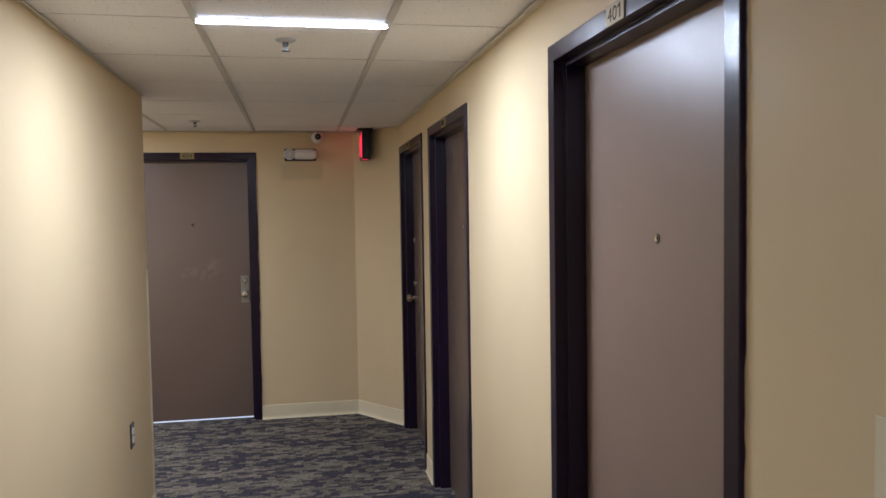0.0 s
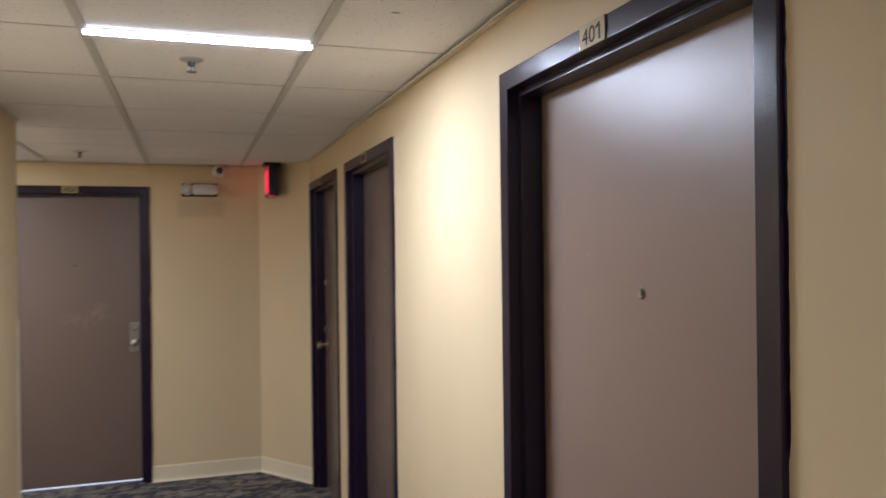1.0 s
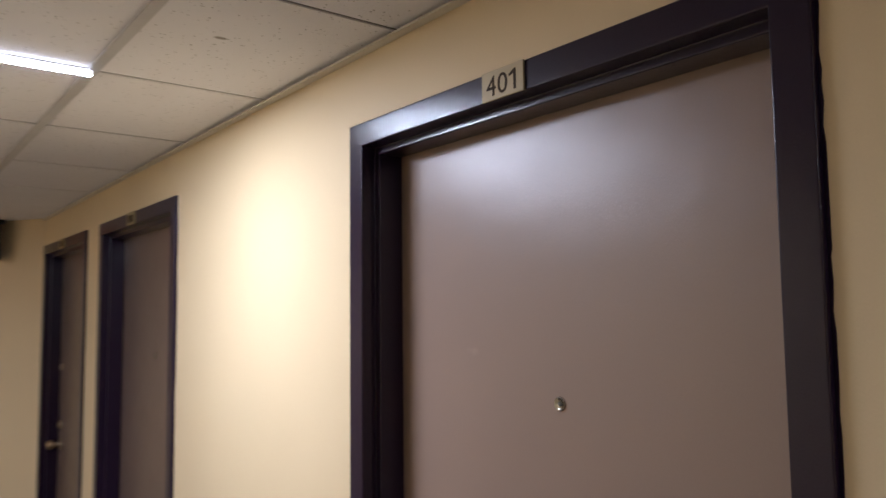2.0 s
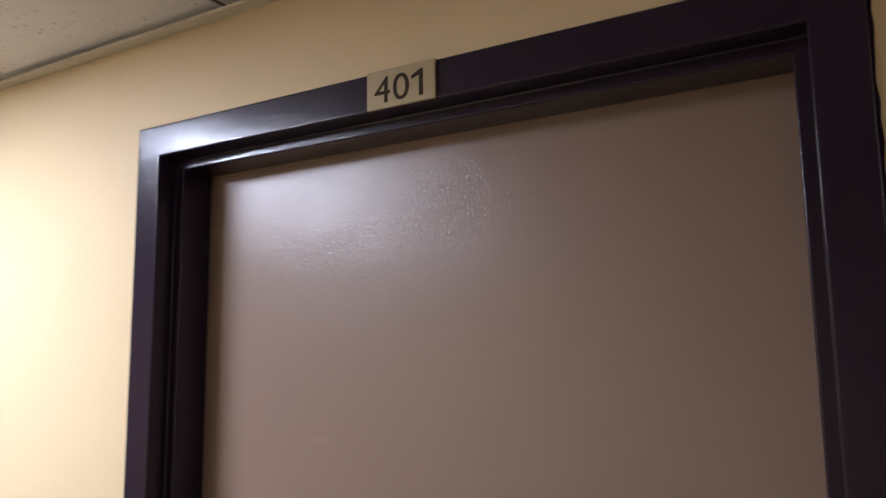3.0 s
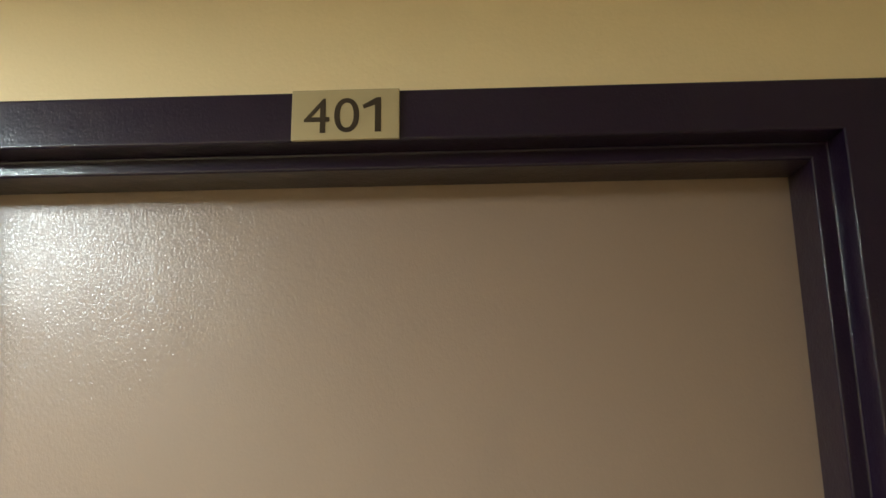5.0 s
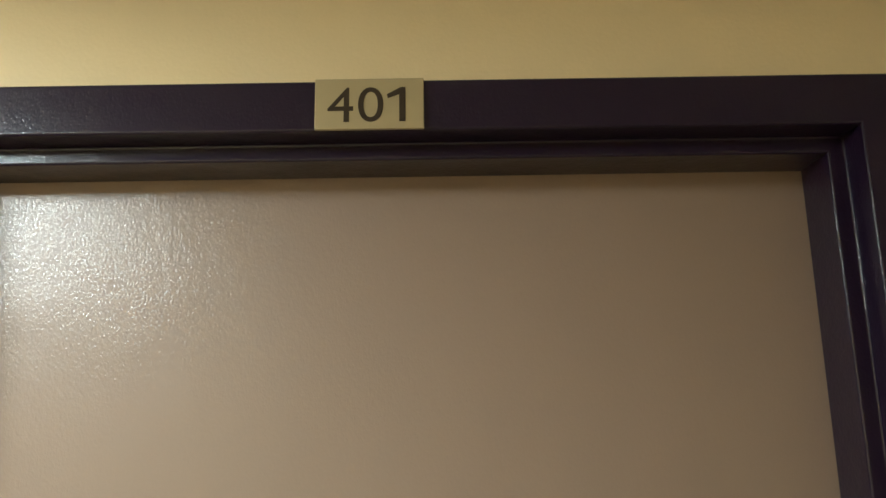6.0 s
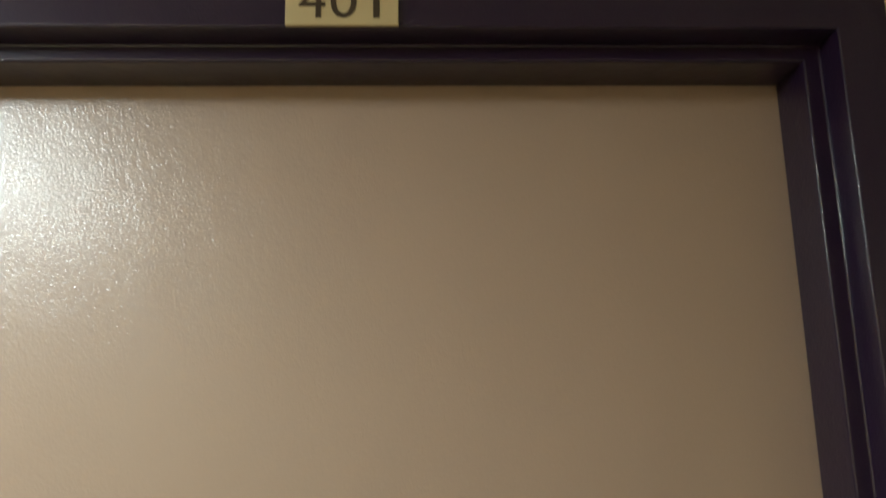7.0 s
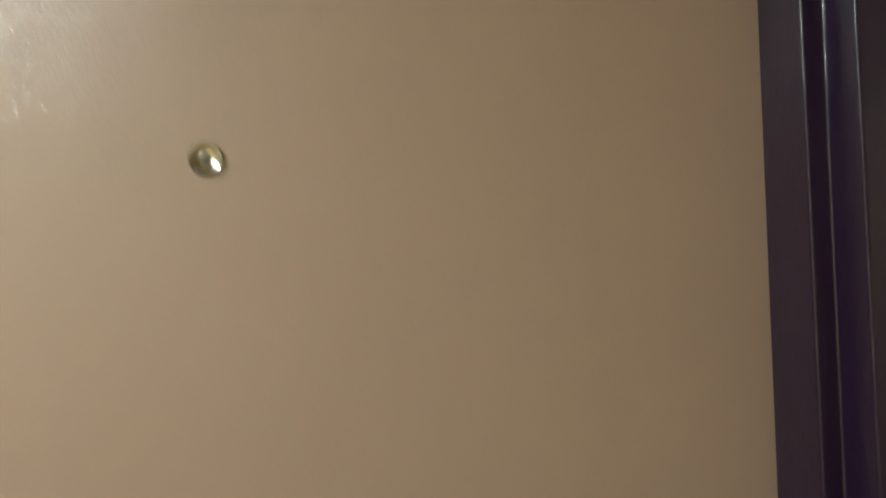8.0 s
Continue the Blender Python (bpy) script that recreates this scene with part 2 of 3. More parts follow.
LEAK = glow("room_light_under_door", (0.86, 0.93, 1.0), 0.45)
CLEAR = Mat("clear_lens", 0.12)
CLEAR.b.inputs["Base Color"].default_value = (0.9, 0.88, 0.84, 1)
CLEAR.b.inputs["Transmission Weight"].default_value = 0.35
CLEAR = CLEAR.m


# ---- mesh helpers ----
def box(bm, x0, x1, y0, y1, z0, z1):
    v = [bm.verts.new((x, y, z)) for x in (x0, x1) for y in (y0, y1) for z in (z0, z1)]
    for f in ((0, 1, 3, 2), (4, 6, 7, 5), (0, 4, 5, 1), (2, 3, 7, 6), (0, 2, 6, 4), (1, 5, 7, 3)):
        bm.faces.new([v[i] for i in f])
    return v


def boxes(*some, bevel=0.0, segments=2):
    bm = bmesh.new()
    for b in some:
        box(bm, *b)
    if bevel:
        bmesh.ops.bevel(bm, geom=bm.edges[:], offset=bevel, segments=segments, affect="EDGES", profile=0.5)
    bmesh.ops.recalc_face_normals(bm, faces=bm.faces)
    return bm


def turned(profile, axis="z", segments=32):
    """A body of revolution: profile of (radius, height) from one end to the other, closed where the radius is 0."""
    bm = bmesh.new()
    rings = []
    for r, h in profile:
        if r < 1e-6:
            rings.append([bm.verts.new((0, 0, h))])
        else:
            rings.append([bm.verts.new((r * math.cos(2 * math.pi * k / segments), r * math.sin(2 * math.pi * k / segments), h)) for k in range(segments)])
    for a, b in zip(rings, rings[1:]):
        for k in range(segments):
            n = (k + 1) % segments
            q = [a[k % len(a)], a[n % len(a)], b[n % len(b)], b[k % len(b)]]
            q = list(dict.fromkeys(q))
            if len(q) > 2:
                bm.faces.new(q)
    for f in bm.faces:
        f.smooth = True
    if axis == "y":      # the top of the profile points to -y
        bmesh.ops.rotate(bm, verts=bm.verts, cent=(0, 0, 0), matrix=Matrix.Rotation(radians(90), 3, "X"))
    elif axis == "x":
        bmesh.ops.rotate(bm, verts=bm.verts, cent=(0, 0, 0), matrix=Matrix.Rotation(radians(90), 3, "Y"))
    bmesh.ops.recalc_face_normals(bm, faces=bm.faces)
    return bm


def moved(bm, x, y, z):
    bmesh.ops.translate(bm, verts=bm.verts, vec=(x, y, z))
    return bm


def mesh_of(name, bm, material, smooth=0.6):
    me = bpy.data.meshes.new(name)
    bm.normal_update()
    for f in bm.faces:
        f.smooth = f.smooth and smooth > 0
    for e in bm.edges:
        if len(e.link_faces) == 2 and e.calc_face_angle(0) > smooth:
            e.smooth = False
    bm.to_mesh(me)
    bm.free()
    me.materials.append(material)
    return me


def part(name, bm, material, parent=None, label=""):
    ob = new(name, mesh_of(name, bm, material))
    ob.parent = parent
    return tagged(ob, label) if label else ob


def structure(name, bm, material, label, category):
    return tagged(part(name, bm, material), label, category, kind="structure")


def thing(name, label, category, m, group=""):
    ob = new(name)
    ob.empty_display_size = 0.05
    ob.matrix_basis = m
    return tagged(ob, label, category, group)


def lettering(text, width, height, depth):
    """Raised characters in the built-in font, fitted to a width and height, in the x-z plane, facing -y."""
    if text == "1":      # with its flag, as on the plate
        bm = bmesh.new()
        front = [bm.verts.new(((x - 0.5) * width, -depth / 2, (z - 0.5) * height)) for x, z in GLYPH_ONE]
        back = [bm.verts.new((v.co.x, depth / 2, v.co.z)) for v in front]
        bm.faces.new(front), bm.faces.new(back)
        for i in range(len(front)):
            j = (i + 1) % len(front)
            bm.faces.new((front[i], front[j], back[j], back[i]))
        bmesh.ops.recalc_face_normals(bm, faces=bm.faces)
        return bm
    cu = bpy.data.curves.new("characters", "FONT")
    cu.body = text
    cu.extrude = 0.02
    ob = new("characters", cu)
    bpy.context.view_layer.update()
    me = bpy.data.meshes.new_from_object(ob.evaluated_get(bpy.context.evaluated_depsgraph_get()))
    bpy.data.objects.remove(ob)
    bm = bmesh.new()
    bm.from_mesh(me)
    lo = [min(v.co[i] for v in bm.verts) for i in range(3)]
    hi = [max(v.co[i] for v in bm.verts) for i in range(3)]
    for v in bm.verts:
        p = [(v.co[i] - lo[i]) / (hi[i] - lo[i]) - 0.5 for i in range(3)]
        v.co = (p[0] * width, -p[2] * depth, p[1] * height)
    bmesh.ops.recalc_face_normals(bm, faces=bm.faces)
    return bm


# ---- structure ----
def pierced(lo, hi, thick0, thick1, holes, top, along):
    """A wall along one axis, in solid pieces round its door holes (centre, width, height)."""
    out, at = [], lo
    for c, w, h in sorted(holes):
        out.append((at, c - w / 2, 0, top))
        out.append((c - w / 2, c + w / 2, h, top))
        at = c + w / 2
    out.append((at, hi, 0, top))
    if along == "y":
        return boxes(*[(thick0, thick1, a, b, z0, z1) for a, b, z0, z1 in out])
    return boxes(*[(a, b, thick0, thick1, z0, z1) for a, b, z0, z1 in out])


HOLE_W, HOLE_H = OPEN_W + 0.056, OPEN_H + 0.028
TOP = CEIL_Z + 0.05
structure("floor", boxes((ALC_X - 0.2, SIDE_X + 0.2, BACK_Y - 0.2, END_Y + 0.4, -0.1, 0.0)), CARPET,
          "dark navy and grey streaked loop-pile carpet", "floor")
structure("wall_east", pierced(NEAR_Y, 4.05, WALL_X, WALL_X + 0.14, [(c, HOLE_W, HOLE_H) for c in DOORS.values()], TOP, "y"), WALL,
          "beige painted corridor wall with three apartment doors", "wall")
structure("wall_north", pierced(ALC_X, -0.290, END_Y, END_Y + 0.14, [(DOOR_END_X, HOLE_W, HOLE_H)], TOP, "x"), patched_wall(),
          "beige painted end wall with one door", "wall")
corner = bmesh.new()
pts = [(WALL_X, 4.038), (-0.297, END_Y), (-0.29, END_Y + 0.14), (WALL_X + 0.14, END_Y + 0.14), (WALL_X + 0.14, 4.05), (WALL_X + 0.001, 4.05)]
low = [corner.verts.new((x, y, 0)) for x, y in pts]
high = [corner.verts.new((x, y, TOP)) for x, y in pts]
corner.faces.new(low), corner.faces.new(high)
for i in range(len(pts)):
    j = (i + 1) % len(pts)
    corner.faces.new((low[i], low[j], high[j], high[i]))
bmesh.ops.recalc_face_normals(corner, faces=corner.faces)
structure("wall_north_east", corner, WALL, "beige painted angled wall across the corner", "wall")
structure("wall_west", boxes((LEFT_X - 0.14, LEFT_X, BACK_Y, LEFT_END, 0, TOP)), WALL, "beige painted long corridor wall", "wall")
structure("wall_alcove_south", boxes((ALC_X, LEFT_X - 0.14, LEFT_END - 0.14, LEFT_END, 0, TOP)), WALL, "beige painted alcove wall", "wall")
structure("wall_alcove_west", boxes((ALC_X - 0.14, ALC_X, LEFT_END - 0.14, END_Y + 0.14, 0, TOP)), WALL, "beige painted alcove end wall", "wall")
structure("wall_south", boxes((LEFT_X - 0.14, SIDE_X + 0.14, BACK_Y - 0.14, BACK_Y, 0, TOP)), WALL, "beige painted back wall", "wall")
structure("wall_passage_north", boxes((WALL_X + 0.14, SIDE_X, NEAR_Y, NEAR_Y + 0.14, 0, TOP)), WALL, "beige painted cross passage wall", "wall")
structure("wall_passage_east", boxes((SIDE_X, SIDE_X + 0.14, BACK_Y, NEAR_Y + 0.14, 0, TOP)), WALL, "beige painted passage end wall", "wall")

# ceiling: lay-in tiles in one mesh, the steel grid below their edges
COL0, ROW0, PITCH, PITCH_X = -0.424, 0.420, 0.617, 0.631
cols = [COL0 + PITCH_X * k for k in range(-6, 6)]
rows_y = [ROW0 + PITCH * k for k in range(-7, 8)]
tiles = bmesh.new()
rng = random.Random(4)
for x in cols:
    for y in rows_y:
        dz = rng.uniform(-0.0006, 0.0006)
        box(tiles, x + 0.004, x + PITCH_X - 0.004, y + 0.0060, y + PITCH - 0.0060, CEIL_Z + dz, CEIL_Z + 0.016)
box(tiles, ALC_X - 0.3, SIDE_X + 0.3, BACK_Y - 0.3, END_Y + 0.5, CEIL_Z + 0.06, CEIL_Z + 0.10)
bmesh.ops.recalc_face_normals(tiles, faces=tiles.faces)
structure("ceiling", tiles, TILE, "off-white pitted mineral-fibre drop ceiling tiles", "ceiling")
grid = bmesh.new()
for x in cols:
    box(grid, x - 0.012, x + 0.012, rows_y[0], rows_y[-1], CEIL_Z - 0.006, CEIL_Z - 0.002)
main_bars = len(grid.faces)
# filler strips in the cross joints, coloured dark as their shade
for y in rows_y:
    for x in cols:
        box(grid, x + 0.013, x + PITCH_X - 0.013, y - 0.0059, y + 0.0059, CEIL_Z + 0.002, CEIL_Z + 0.006)
bmesh.ops.recalc_face_normals(grid, faces=grid.faces)
bars = structure("ceiling_grid", grid, TBAR, "greyish painted steel ceiling grid with dark strips in the tile joints", "ceiling grid")
bars.data.materials.append(JOINT_SHADE)
for f in bars.data.polygons:
    if f.index >= main_bars:
        f.material_index = 1
angle = boxes((WALL_X - 0.022, WALL_X, NEAR_Y, 4.03, CEIL_Z - 0.014, CEIL_Z - 0.009),
              (WALL_X - 0.002, WALL_X + 0.0, NEAR_Y, 4.03, CEIL_Z - 0.009, CEIL_Z + 0.015),
              (LEFT_X, LEFT_X + 0.015, BACK_Y, LEFT_END, CEIL_Z - 0.010, CEIL_Z - 0.007),
              (ALC_X, -0.30, END_Y - 0.022, END_Y, CEIL_Z - 0.010, CEIL_Z - 0.007))
structure("trim", angle, ANGLE, "painted steel edge angle under the ceiling tiles", "trim")


def cove(name, ax, ay, bx, by):
    """A vinyl cove base along the wall foot from a to b; the room is on the left hand going from a to b."""
    d = Vector((bx - ax, by - ay, 0))
    run = d.normalized()
    out = Vector((-run.y, run.x, 0))
    prof = [(0.0, 0.0), (0.016, 0.0), (0.011, 0.006), (0.007, 0.016), (0.006, 0.030), (0.006, 0.106), (0.004, 0.110), (0.0, 0.110)]
    bm = bmesh.new()
    ends = [[bm.verts.new(Vector((px, py, 0)) + out * o + Vector((0, 0, z))) for o, z in prof] for px, py in ((ax, ay), (bx, by))]
    n = len(prof)
    for i in range(n):
        bm.faces.new((ends[0][i], ends[0][(i + 1) % n], ends[1][(i + 1) % n], ends[1][i]))
    bm.faces.new(ends[0]), bm.faces.new(ends[1])
    bmesh.ops.recalc_face_normals(bm, faces=bm.faces)
    structure(name, bm, BASE, "cream vinyl cove baseboard at the wall foot", "baseboard")


HALF = OPEN_W / 2 + FACE + 0.001
cove("baseboard_1", WALL_X, NEAR_Y, WALL_X, DOORS["a"] - HALF)
cove("baseboard_2", WALL_X, DOORS["a"] + HALF, WALL_X, DOORS["b"] - HALF)
cove("baseboard_3", WALL_X, DOORS["b"] + HALF, WALL_X, DOORS["c"] - HALF)
cove("baseboard_4", WALL_X, 4.036, -0.297, END_Y)
cove("baseboard_5", -0.299, END_Y, DOOR_END_X + HALF, END_Y)
cove("baseboard_6", DOOR_END_X - HALF, END_Y, ALC_X, END_Y)
cove("baseboard_7", LEFT_X, LEFT_END, LEFT_X, BACK_Y)


# ---- doors ----
def rounded(points, r=0.0022, seg=3, skip=()):
    """The polygon with its corners rounded."""
    out, n = [], len(points)
    for i, p in enumerate(points):
        if i in skip:
            out.append(p)
            continue
        a, c, b = Vector(points[i - 1]), Vector(p), Vector(points[(i + 1) % n])
        u, w = (a - c).normalized(), (b - c).normalized()
        for k in range(seg + 1):
            f = k / seg
            out.append(tuple(c + u * r * (1 - f) ** 2 + w * r * f ** 2))
    return out


# steel frame section: (outwards from the opening, into the wall from the face)
SECTION = rounded([(FACE, 0.0), (FACE, WALL_X + 0.0005), (0.027, WALL_X + 0.0005), (0.027, 0.160), (-0.001, 0.160), (-0.001, 0.092),
                   (-0.017, 0.092), (-0.017, 0.034), (0.0, 0.034), (0.0, 0.0)], 0.0030, 8, skip=(1, 2, 3, 4, 5))


def bar(end_a, end_b):
    """A bar of that section between two ends, each a function from the section to a place."""
    bm = bmesh.new()
    a = [bm.verts.new(end_a(o, d)) for o, d in SECTION]
    b = [bm.verts.new(end_b(o, d)) for o, d in SECTION]
    n = len(SECTION)
    for i in range(n):
        bm.faces.new((a[i], a[(i + 1) % n], b[(i + 1) % n], b[i]))
    bm.faces.new(a), bm.faces.new(b)
    bmesh.ops.recalc_face_normals(bm, faces=bm.faces)
    return bm


def paint_edge(side, seed):
    """The uneven line of frame paint lapped on the wall beside a jamb."""
    bm, r, x0 = bmesh.new(), random.Random(seed), OPEN_W / 2 + FACE - 0.001
    z, lap, prev = 0.12, 0.003, None
    while z < OPEN_H + FACE:
        lap = min(0.0055, max(0.001, lap + r.uniform(-0.0022, 0.0022)))
        v = [bm.verts.new((side * (x0 + o), d, z)) for o, d in ((0, WALL_X - 0.0004), (lap, WALL_X - 0.0012), (lap + 0.0006, WALL_X - 0.0001))]
        if prev:
            for i in (0, 1):
                bm.faces.new((prev[i], prev[i + 1], v[i + 1], v[i]))
        prev = v
        z += r.uniform(0.008, 0.03)
    bmesh.ops.recalc_face_normals(bm, faces=bm.faces)
    return bm


def door_thing(number, m, label, leaf, plate_text="", plate_at=0.0, peep_at=(0.02, 1.524), hardware="", leak=0.0, dull=False, seed=1):
    """A steel-framed flush door; local x runs along the wall, y into it, the frame's face at y = 0."""
    w, h = OPEN_W / 2, OPEN_H
    door = tagged(thing("door_%d" % number, label, "door", m), kind="structure")
    part("jamb", bar(lambda o, d: (-w - o, d, 0), lambda o, d: (-w - o, d, h + o)), FRAME, door, "dark aubergine gloss steel jamb")
    part("jamb", bar(lambda o, d: (w + o, d, 0), lambda o, d: (w + o, d, h + o)), FRAME, door, "dark aubergine gloss steel jamb")
    part("head", bar(lambda o, d: (-w - o, d, h + o), lambda o, d: (w + o, d, h + o)), FRAME, door, "dark aubergine gloss steel head")
    for side in (-1, 1):
        part("paint_lap", paint_edge(side, seed + side), FRAME, door)
    slab = part("door_leaf", boxes((-w + 0.002, w - 0.002, 0.0925, 0.137, 0.011, h - 0.003), bevel=0.002), leaf, door, "taupe painted flush door leaf, rolled gloss finish")
    if leak:
        part("light_gap", boxes((-w + 0.004, w - 0.004, 0.0940, 0.136, 0.001, 0.0100)), LEAK, door, "room light showing under the door")
    # spy hole
    px, pz = peep_at
    ring = part("peephole", moved(turned([(0, -0.006), (0.0122, -0.006), (0.0122, 0.0012), (0.0117, 0.0026), (0.0108, 0.0032), (0.0098, 0.0030), (0.0080, 0.0021), (0.0058, 0.0013), (0, 0.0008)], "y", 40), px, 0.0925, pz), NICKEL, slab, "worn nickel spy hole ring")
    part("lens", moved(turned([(0, 0.0004), (0.0044, 0.0004), (0.0040, 0.0020), (0.0026, 0.0029), (0, 0.0033)], "y", 24), px, 0.0925, pz), GLASSY, ring, "glass spy hole lens")
    if hardware == "plate":
        hx = 0.392
        esc = part("lock_plate", boxes((hx - 0.031, hx + 0.031, 0.0885, 0.0926, 0.917, 1.127), bevel=0.0012), STEEL, slab, "brushed steel lock plate")
        part("knob", moved(turned([(0, 0), (0.026, 0), (0.026, 0.006), (0.013, 0.012), (0.012, 0.030), (0.024, 0.040), (0.027, 0.052), (0.024, 0.062), (0.012, 0.066), (0, 0.066)], "y"), hx, 0.089, 0.986), CHROME, esc, "polished round knob")
        part("deadbolt", moved(turned([(0, 0), (0.021, 0), (0.0205, 0.006), (0.017, 0.010), (0.010, 0.0105), (0.009, 0.008), (0, 0.008)], "y"), hx, 0.089, 1.085), CHROME, esc, "round deadbolt cylinder")
    elif hardware == "brass":
        hx = -0.388
        part("knob", moved(turned([(0, 0), (0.032, 0), (0.031, 0.005), (0.014, 0.012), (0.012, 0.026), (0.023, 0.036), (0.028, 0.050), (0.023, 0.064), (0.010, 0.068), (0, 0.068)], "y"), hx, 0.093, 0.978), BRASS, slab, "aged brass round knob")
        part("deadbolt", moved(turned([(0, 0), (0.024, 0), (0.022, 0.010), (0.014, 0.014), (0, 0.014)], "y"), hx, 0.093, 1.085), BRASS, slab, "aged brass deadbolt")
        part("deadbolt", moved(turned([(0, 0), (0.020, 0), (0.018, 0.008), (0.010, 0.011), (0, 0.011)], "y"), hx, 0.093, 1.40), BRASS, slab, "small brass deadbolt")
    # number plate on the head
    ph, pw = 0.0500, 0.1015
    pz = h + FACE - 0.0020
    plate = part("sign_plate", moved(boxes((-pw / 2, pw / 2, -0.0042, 0.0, -ph / 2, ph / 2), bevel=0.0008), plate_at, -0.0002, pz - ph / 2 + 0.0018), PLATE_DULL if dull else PLATE, door,
                 "champagne metal sign plate with dark characters")
    if plate_text:
        for ch, cx, cw in zip(plate_text, (-0.0268, 0.0014, 0.0255), (0.0240, 0.0235, 0.0183)):
            part("character", moved(lettering(ch, cw, 0.0340, 0.0008), plate_at + cx, -0.0045, pz - ph / 2 + 0.0008), INK, plate, "dark engraved character")
    else:
        part("characters", moved(boxes((-0.036, -0.014, -0.0048, -0.0042, -0.014, 0.014), (-0.010, 0.010, -0.0048, -0.0042, -0.014, 0.014), (0.014, 0.036, -0.0048, -0.0042, -0.014, 0.014)), plate_at, 0, pz - ph / 2), INK, plate)
    return door


GLASSY = plain("spy_hole_glass", (0.10, 0.095, 0.08), 0.06, 0.0, 0.8, relief=0.00001)
door_thing(1, pose(0, DOORS["a"], 0, 0, 0, -90), "taupe flush door in a gloss aubergine steel frame", DOOR_A, "401", -0.005, (0.0165, 1.5262), seed=3)
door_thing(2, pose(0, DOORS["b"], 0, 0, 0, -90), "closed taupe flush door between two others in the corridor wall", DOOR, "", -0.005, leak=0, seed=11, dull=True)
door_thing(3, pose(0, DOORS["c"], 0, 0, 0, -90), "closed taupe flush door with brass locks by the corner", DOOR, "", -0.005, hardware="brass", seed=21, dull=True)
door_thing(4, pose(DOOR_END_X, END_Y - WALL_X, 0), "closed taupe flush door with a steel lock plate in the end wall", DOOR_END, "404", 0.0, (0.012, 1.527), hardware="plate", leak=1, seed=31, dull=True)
# shallow dark boxes behind the leaves close the openings
for n, (bx0, bx1, by0, by1) in enumerate([(WALL_X + 0.14, WALL_X + 0.16, c - 0.6, c + 0.6) for c in DOORS.values()] + [(DOOR_END_X - 0.6, DOOR_END_X + 0.6, END_Y + 0.14, END_Y + 0.16)]):
    structure("wall_backing_%d" % (n + 1), boxes((bx0, bx1, by0, by1, 0, TOP)), WALL, "plain wall closing the room behind the door", "wall")


# ---- corner guards ----
def corner_guard(x, y, sx, sy, label):
    """An L of vinyl over an outside corner; its legs run to -sx and -sy."""
    t, leg = 0.0028, 0.030
    bm = boxes((min(x + sx * t, x - sx * leg), max(x + sx * t, x - sx * leg), min(y, y + sy * t), max(y, y + sy * t), 0.112, 1.315),
               (min(x, x + sx * t), max(x, x + sx * t), min(y, y - sy * leg), max(y, y - sy * leg), 0.112, 1.315))
    tagged(part("corner_guard", bm, GUARD), label, "corner guard", "corner guards")


corner_guard(LEFT_X, LEFT_END, 1, 1, "pale beige vinyl guard on the outside wall corner")
corner_guard(WALL_X, NEAR_Y, -1, -1, "pale beige vinyl guard on the corner by the cross passage")


# ---- lamps ----
def led_tube(x0, x1, y, material, label):
    lamp = thing("led_tube", label, "ceiling light", pose((x0 + x1) / 2, y, CEIL_Z - 0.008), "ceiling light tubes")
    w = (x1 - x0) / 2
    part("housing", boxes((-w, w, -0.0070, 0.0070, -0.0012, 0.0070), bevel=0.0004), WHITE, lamp, "white aluminium channel")
    lens = bmesh.new()      # a square-shouldered strip with rounded lower edges
    shape = ((-0.0084, 0.0030), (-0.0084, -0.0058), (-0.0078, -0.0070), (-0.0066, -0.0075), (0.0066, -0.0075), (0.0078, -0.0070), (0.0084, -0.0058), (0.0084, 0.0030))
    ends = [[lens.verts.new((e, y, z)) for y, z in shape] for e in (0.004 - w, w - 0.004)]
    n = len(shape)
    for k in range(n):
        lens.faces.new((ends[0][k - 1], ends[0][k], ends[1][k], ends[1][k - 1]))
    lens.faces.new(ends[0]), lens.faces.new(ends[1])
    bmesh.ops.recalc_face_normals(lens, faces=lens.faces)
    diffuser = part("diffuser", lens, material, lamp, "glowing white diffuser")
    diffuser.data.materials.append(LED_EDGE)
    for f in diffuser.data.polygons:
        if f.normal.z > -0.95:
            f.material_index = 1
    for s in (-1, 1):
        part("end_cap", boxes((min(s * (w - 0.003), s * (w + 0.001)), max(s * (w - 0.003), s * (w + 0.001)), -0.0087, 0.0087, -0.0078, 0.0040), bevel=0.001), WHITE, lamp, "white end cap")
    return lamp


led_tube(COL0 - PITCH_X, COL0, ROW0 + PITCH - 0.005, LED, "lit white tube under the ceiling grid of the corridor")
# added fill light, out of view; no lamp is known here
led_tube(COL0 - PITCH_X, COL0, ROW0 - 4 * PITCH, LED_C, "unseen fill tube added under the ceiling grid by the cross passage")
led_tube(COL0 - 4 * PITCH_X, COL0 - 3 * PITCH_X, ROW0 + 5 * PITCH, LED_B, "lit white tube under the ceiling grid of the alcove")


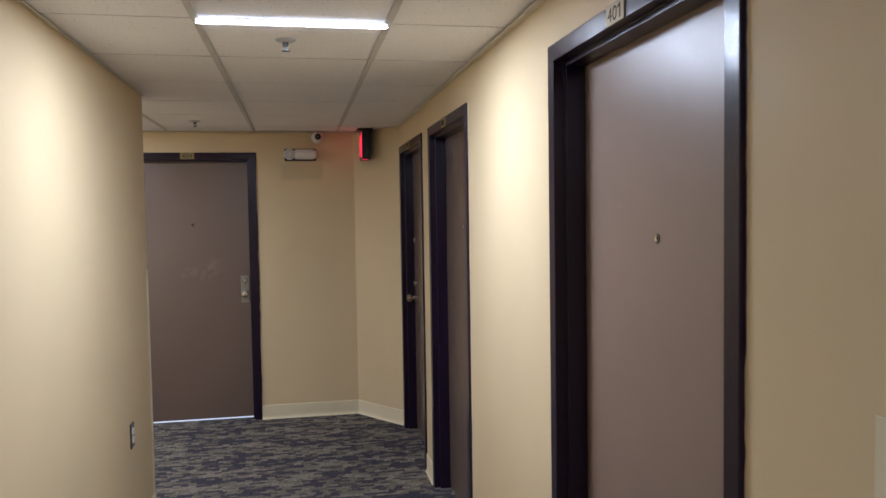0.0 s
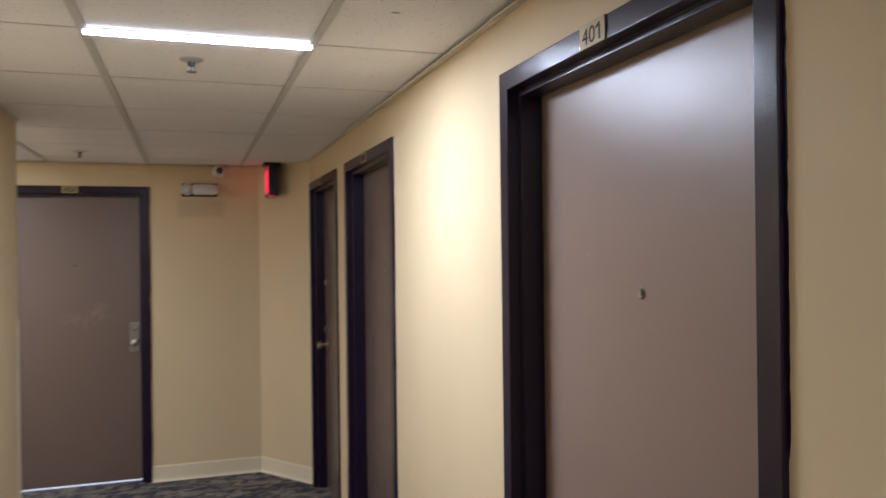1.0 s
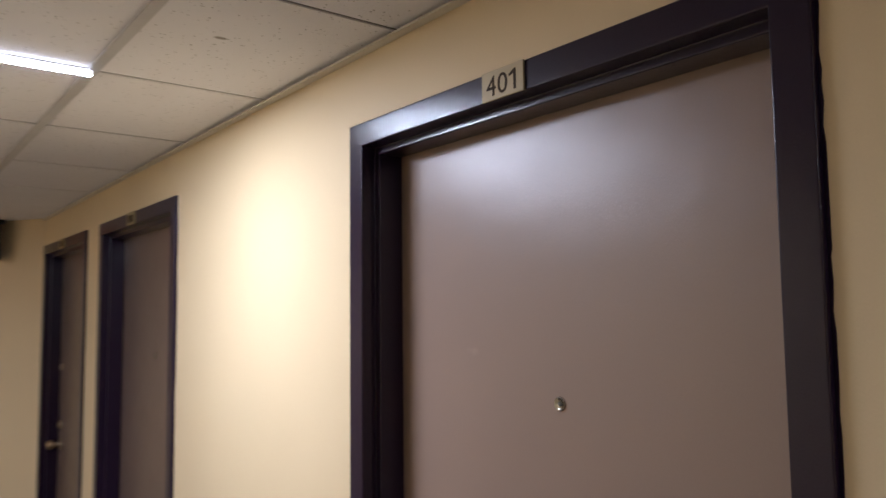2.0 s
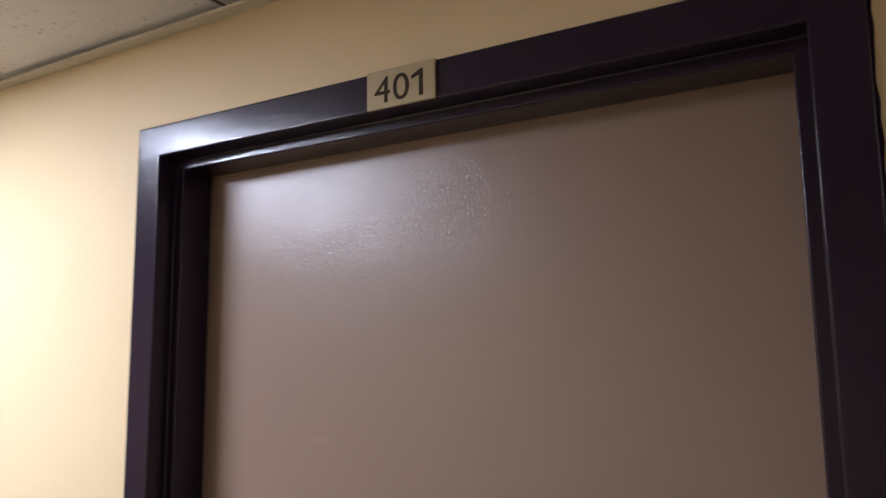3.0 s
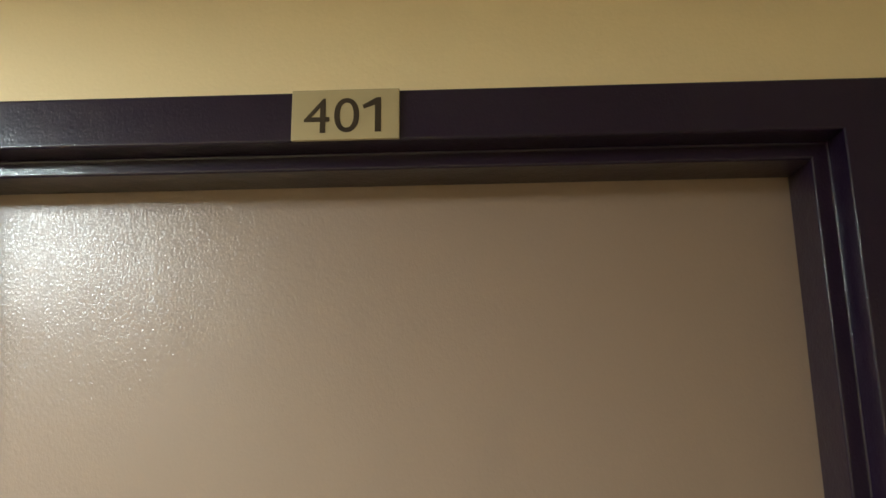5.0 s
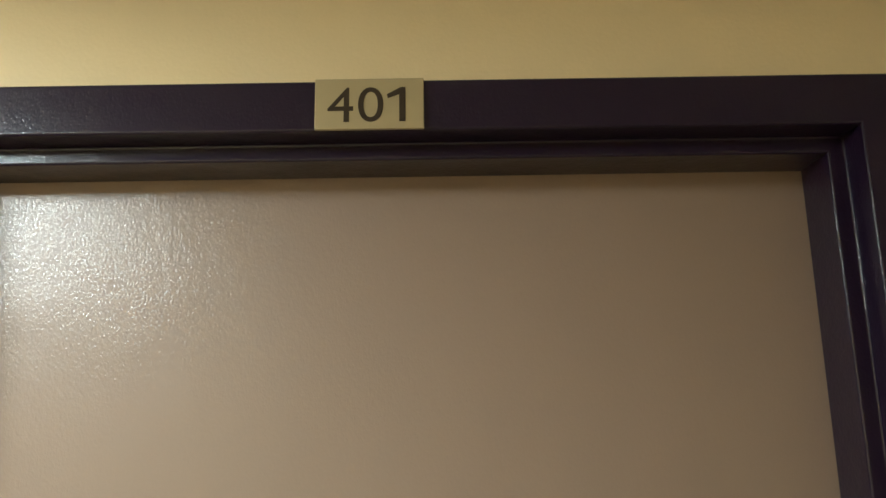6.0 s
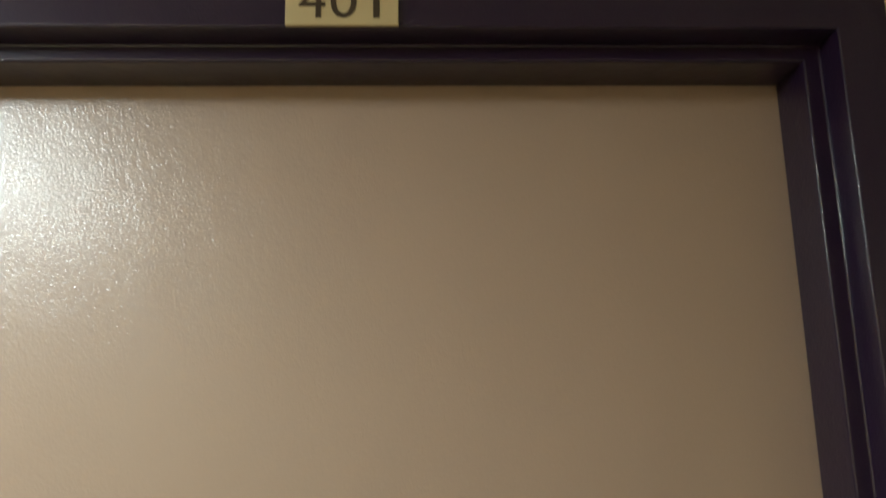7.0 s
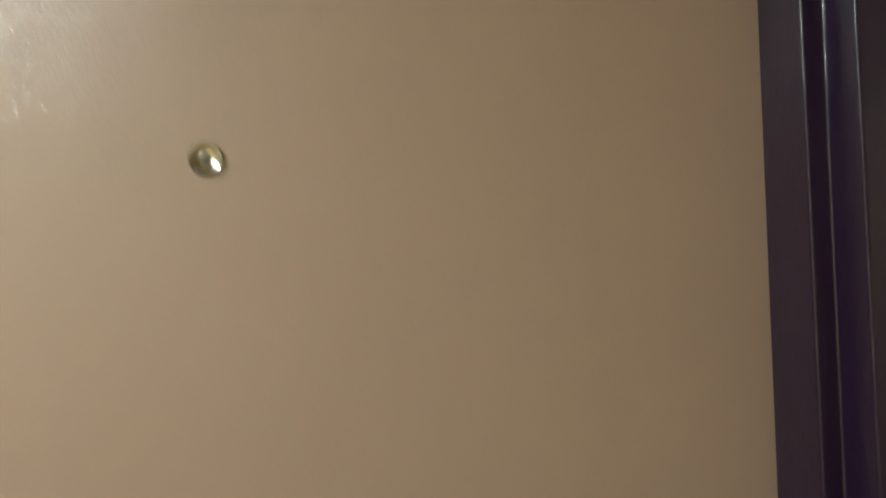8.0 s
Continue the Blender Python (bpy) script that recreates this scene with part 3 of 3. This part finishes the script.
# ---- sprinklers ----
def sprinkler(x, y):
    s = thing("sprinkler", "steel pendent fire sprinkler under the ceiling tile", "sprinkler", pose(x, y, CEIL_Z), "ceiling sprinklers")
    part("escutcheon", turned([(0, -0.0005), (0.038, -0.0005), (0.037, -0.003), (0.028, -0.008), (0.020, -0.010), (0, -0.010)]), SATIN, s, "satin metal dished escutcheon")
    part("body", turned([(0, -0.009), (0.011, -0.009), (0.011, -0.022), (0.007, -0.024), (0.0, -0.024)], segments=20), DULL, s)
    arms = bmesh.new()
    for k in (-1, 1):
        box(arms, k * 0.0065 - 0.0016, k * 0.0065 + 0.0016, -0.003, 0.003, -0.036, -0.020)
    box(arms, -0.008, 0.008, -0.003, 0.003, -0.039, -0.036)
    bmesh.ops.recalc_face_normals(arms, faces=arms.faces)
    part("yoke", arms, DULL, s)
    part("bulb", turned([(0, -0.0235), (0.0025, -0.0235), (0.0025, -0.0362), (0, -0.0362)], segments=12), DULL, s)
    plate = turned([(0, -0.0392), (0.009, -0.0392), (0.016, -0.0402), (0.016, -0.0415), (0.009, -0.0408), (0, -0.0408)], segments=24)
    part("deflector", plate, DULL, s)


sprinkler(-0.770, 1.320)
sprinkler(-1.410, 3.820)


# ---- exit sign, emergency light, camera dome ----
def exit_sign():
    s = thing("exit_sign", "black exit sign with a glowing red face, hung from the ceiling", "exit sign", pose(-0.225, 4.275, CEIL_Z - 0.002))
    part("canopy", boxes((-0.058, 0.058, -0.085, 0.085, -0.018, 0.0), bevel=0.003), BLACK, s, "black ceiling canopy")
    part("housing", boxes((-0.030, 0.030, -0.105, 0.105, -0.235, -0.018), bevel=0.004), BLACK, s, "black plastic housing")
    for k in range(4):
        y0 = -0.088 + k * 0.046
        part("lit_bar", boxes((-0.0325, -0.029, y0, y0 + 0.036, -0.205, -0.050)), RED, s, "glowing red bar of the sign face")
    part("lit_edge", boxes((-0.0325, -0.0295, -0.104, -0.092, -0.226, -0.030)), RED, s, "red light at the edge of the face")
    part("test_lamp", boxes((-0.024, 0.010, -0.104, -0.070, -0.2380, -0.2345)), RED, s, "small red lamp under the sign")


def emergency_light():
    s = thing("emergency_light", "white twin-head emergency light on the end wall", "emergency light", pose(-0.705, END_Y, 2.062))
    part("back_plate", boxes((-0.126, 0.116, -0.014, 0.0, -0.048, 0.046), bevel=0.003), BLACK, s, "dark back plate")
    part("body", moved(turned([(0, -0.070), (0.030, -0.070), (0.038, -0.064), (0.039, 0.060), (0.037, 0.078), (0.030, 0.092), (0.016, 0.100), (0, 0.102)], "x"), 0.020, -0.052, 0.0), WHITE, s, "white plastic cylinder body")
    head = part("lamp_head", moved(turned([(0, -0.040), (0.026, -0.040), (0.038, -0.026), (0.042, 0.0), (0.042, 0.010), (0.036, 0.012), (0.034, 0.008), (0, 0.008)], "y"), -0.088, -0.060, 0), WHITE, s, "white round lamp head")
    part("lens", moved(turned([(0, 0.008), (0.034, 0.008), (0.029, 0.022), (0.016, 0.030), (0, 0.032)], "y"), -0.088, -0.0605, 0), CLEAR, head, "clear lamp lens")
    part("indicator", moved(turned([(0, 0), (0.004, 0), (0.003, 0.003), (0, 0.004)], "y", 12), 0.045, -0.089, 0.012), CHROME, s, "small bright indicator")


def dome_camera():
    s = thing("security_camera", "white turret security camera in the angle of wall and ceiling", "security camera", pose(-0.575, END_Y - 0.055, 2.195))
    part("base", moved(turned([(0, -0.055), (0.046, -0.055), (0.048, -0.045), (0.044, -0.020), (0.034, -0.008), (0, -0.008)], "y"), 0, 0, 0), WHITE, s, "white round base")
    ball = part("ball", turned([(0, -0.030)] + [(0.036 * math.sin(math.pi * k / 12), -0.036 * math.cos(math.pi * k / 12) + 0.004) for k in range(2, 11)] + [(0.024, 0.034), (0, 0.034)], "y"), WHITE, s, "white ball housing")
    part("lens", turned([(0, 0.0335), (0.024, 0.0335), (0.022, 0.0370), (0.011, 0.040), (0, 0.0405)], "y"), LENS, ball, "black glass lens")
    cable = bpy.data.curves.new("cable", "CURVE")
    cable.dimensions, cable.bevel_depth = "3D", 0.003
    sp = cable.splines.new("BEZIER")
    sp.bezier_points.add(1)
    for p, co, l, r in zip(sp.bezier_points, ((-0.075, 0.045, 0.048), (-0.020, 0.035, 0.028)), ((-0.09, 0.045, 0.05), (-0.045, 0.04, 0.040)), ((-0.055, 0.045, 0.045), (0.0, 0.03, 0.02))):
        p.co, p.handle_left, p.handle_right = co, l, r
    cable.materials.append(BLACK)
    new("cable", cable).parent = s


def outlet():
    s = thing("wall_outlet", "dark brown outlet plate with two white sockets, low on the wall", "wall outlet", pose(LEFT_X, 2.165, 0.570, 0, 0, 90))
    part("cover_plate", boxes((-0.035, 0.035, -0.006, 0.0, -0.058, 0.058), bevel=0.0025), BROWN, s, "dark brown cover plate")
    for k in (-1, 1):
        sock = part("socket", moved(turned([(0, 0), (0.0178, 0), (0.0178, 0.0085), (0.0166, 0.0095), (0, 0.0095)], "y", 24), 0, 0, k * 0.0195), SOCKET, s, "white socket face")
        for x in (-0.006, 0.006):
            part("slot", boxes((x - 0.0011, x + 0.0011, -0.0098, -0.0094, k * 0.0195 - 0.002, k * 0.0195 + 0.006)), BLACK, sock)
    part("screw", moved(turned([(0, 0), (0.003, 0), (0.0025, 0.0012), (0, 0.0015)], "y", 12), 0, -0.006, 0), STEEL, s)


exit_sign()
emergency_light()
dome_camera()
outlet()
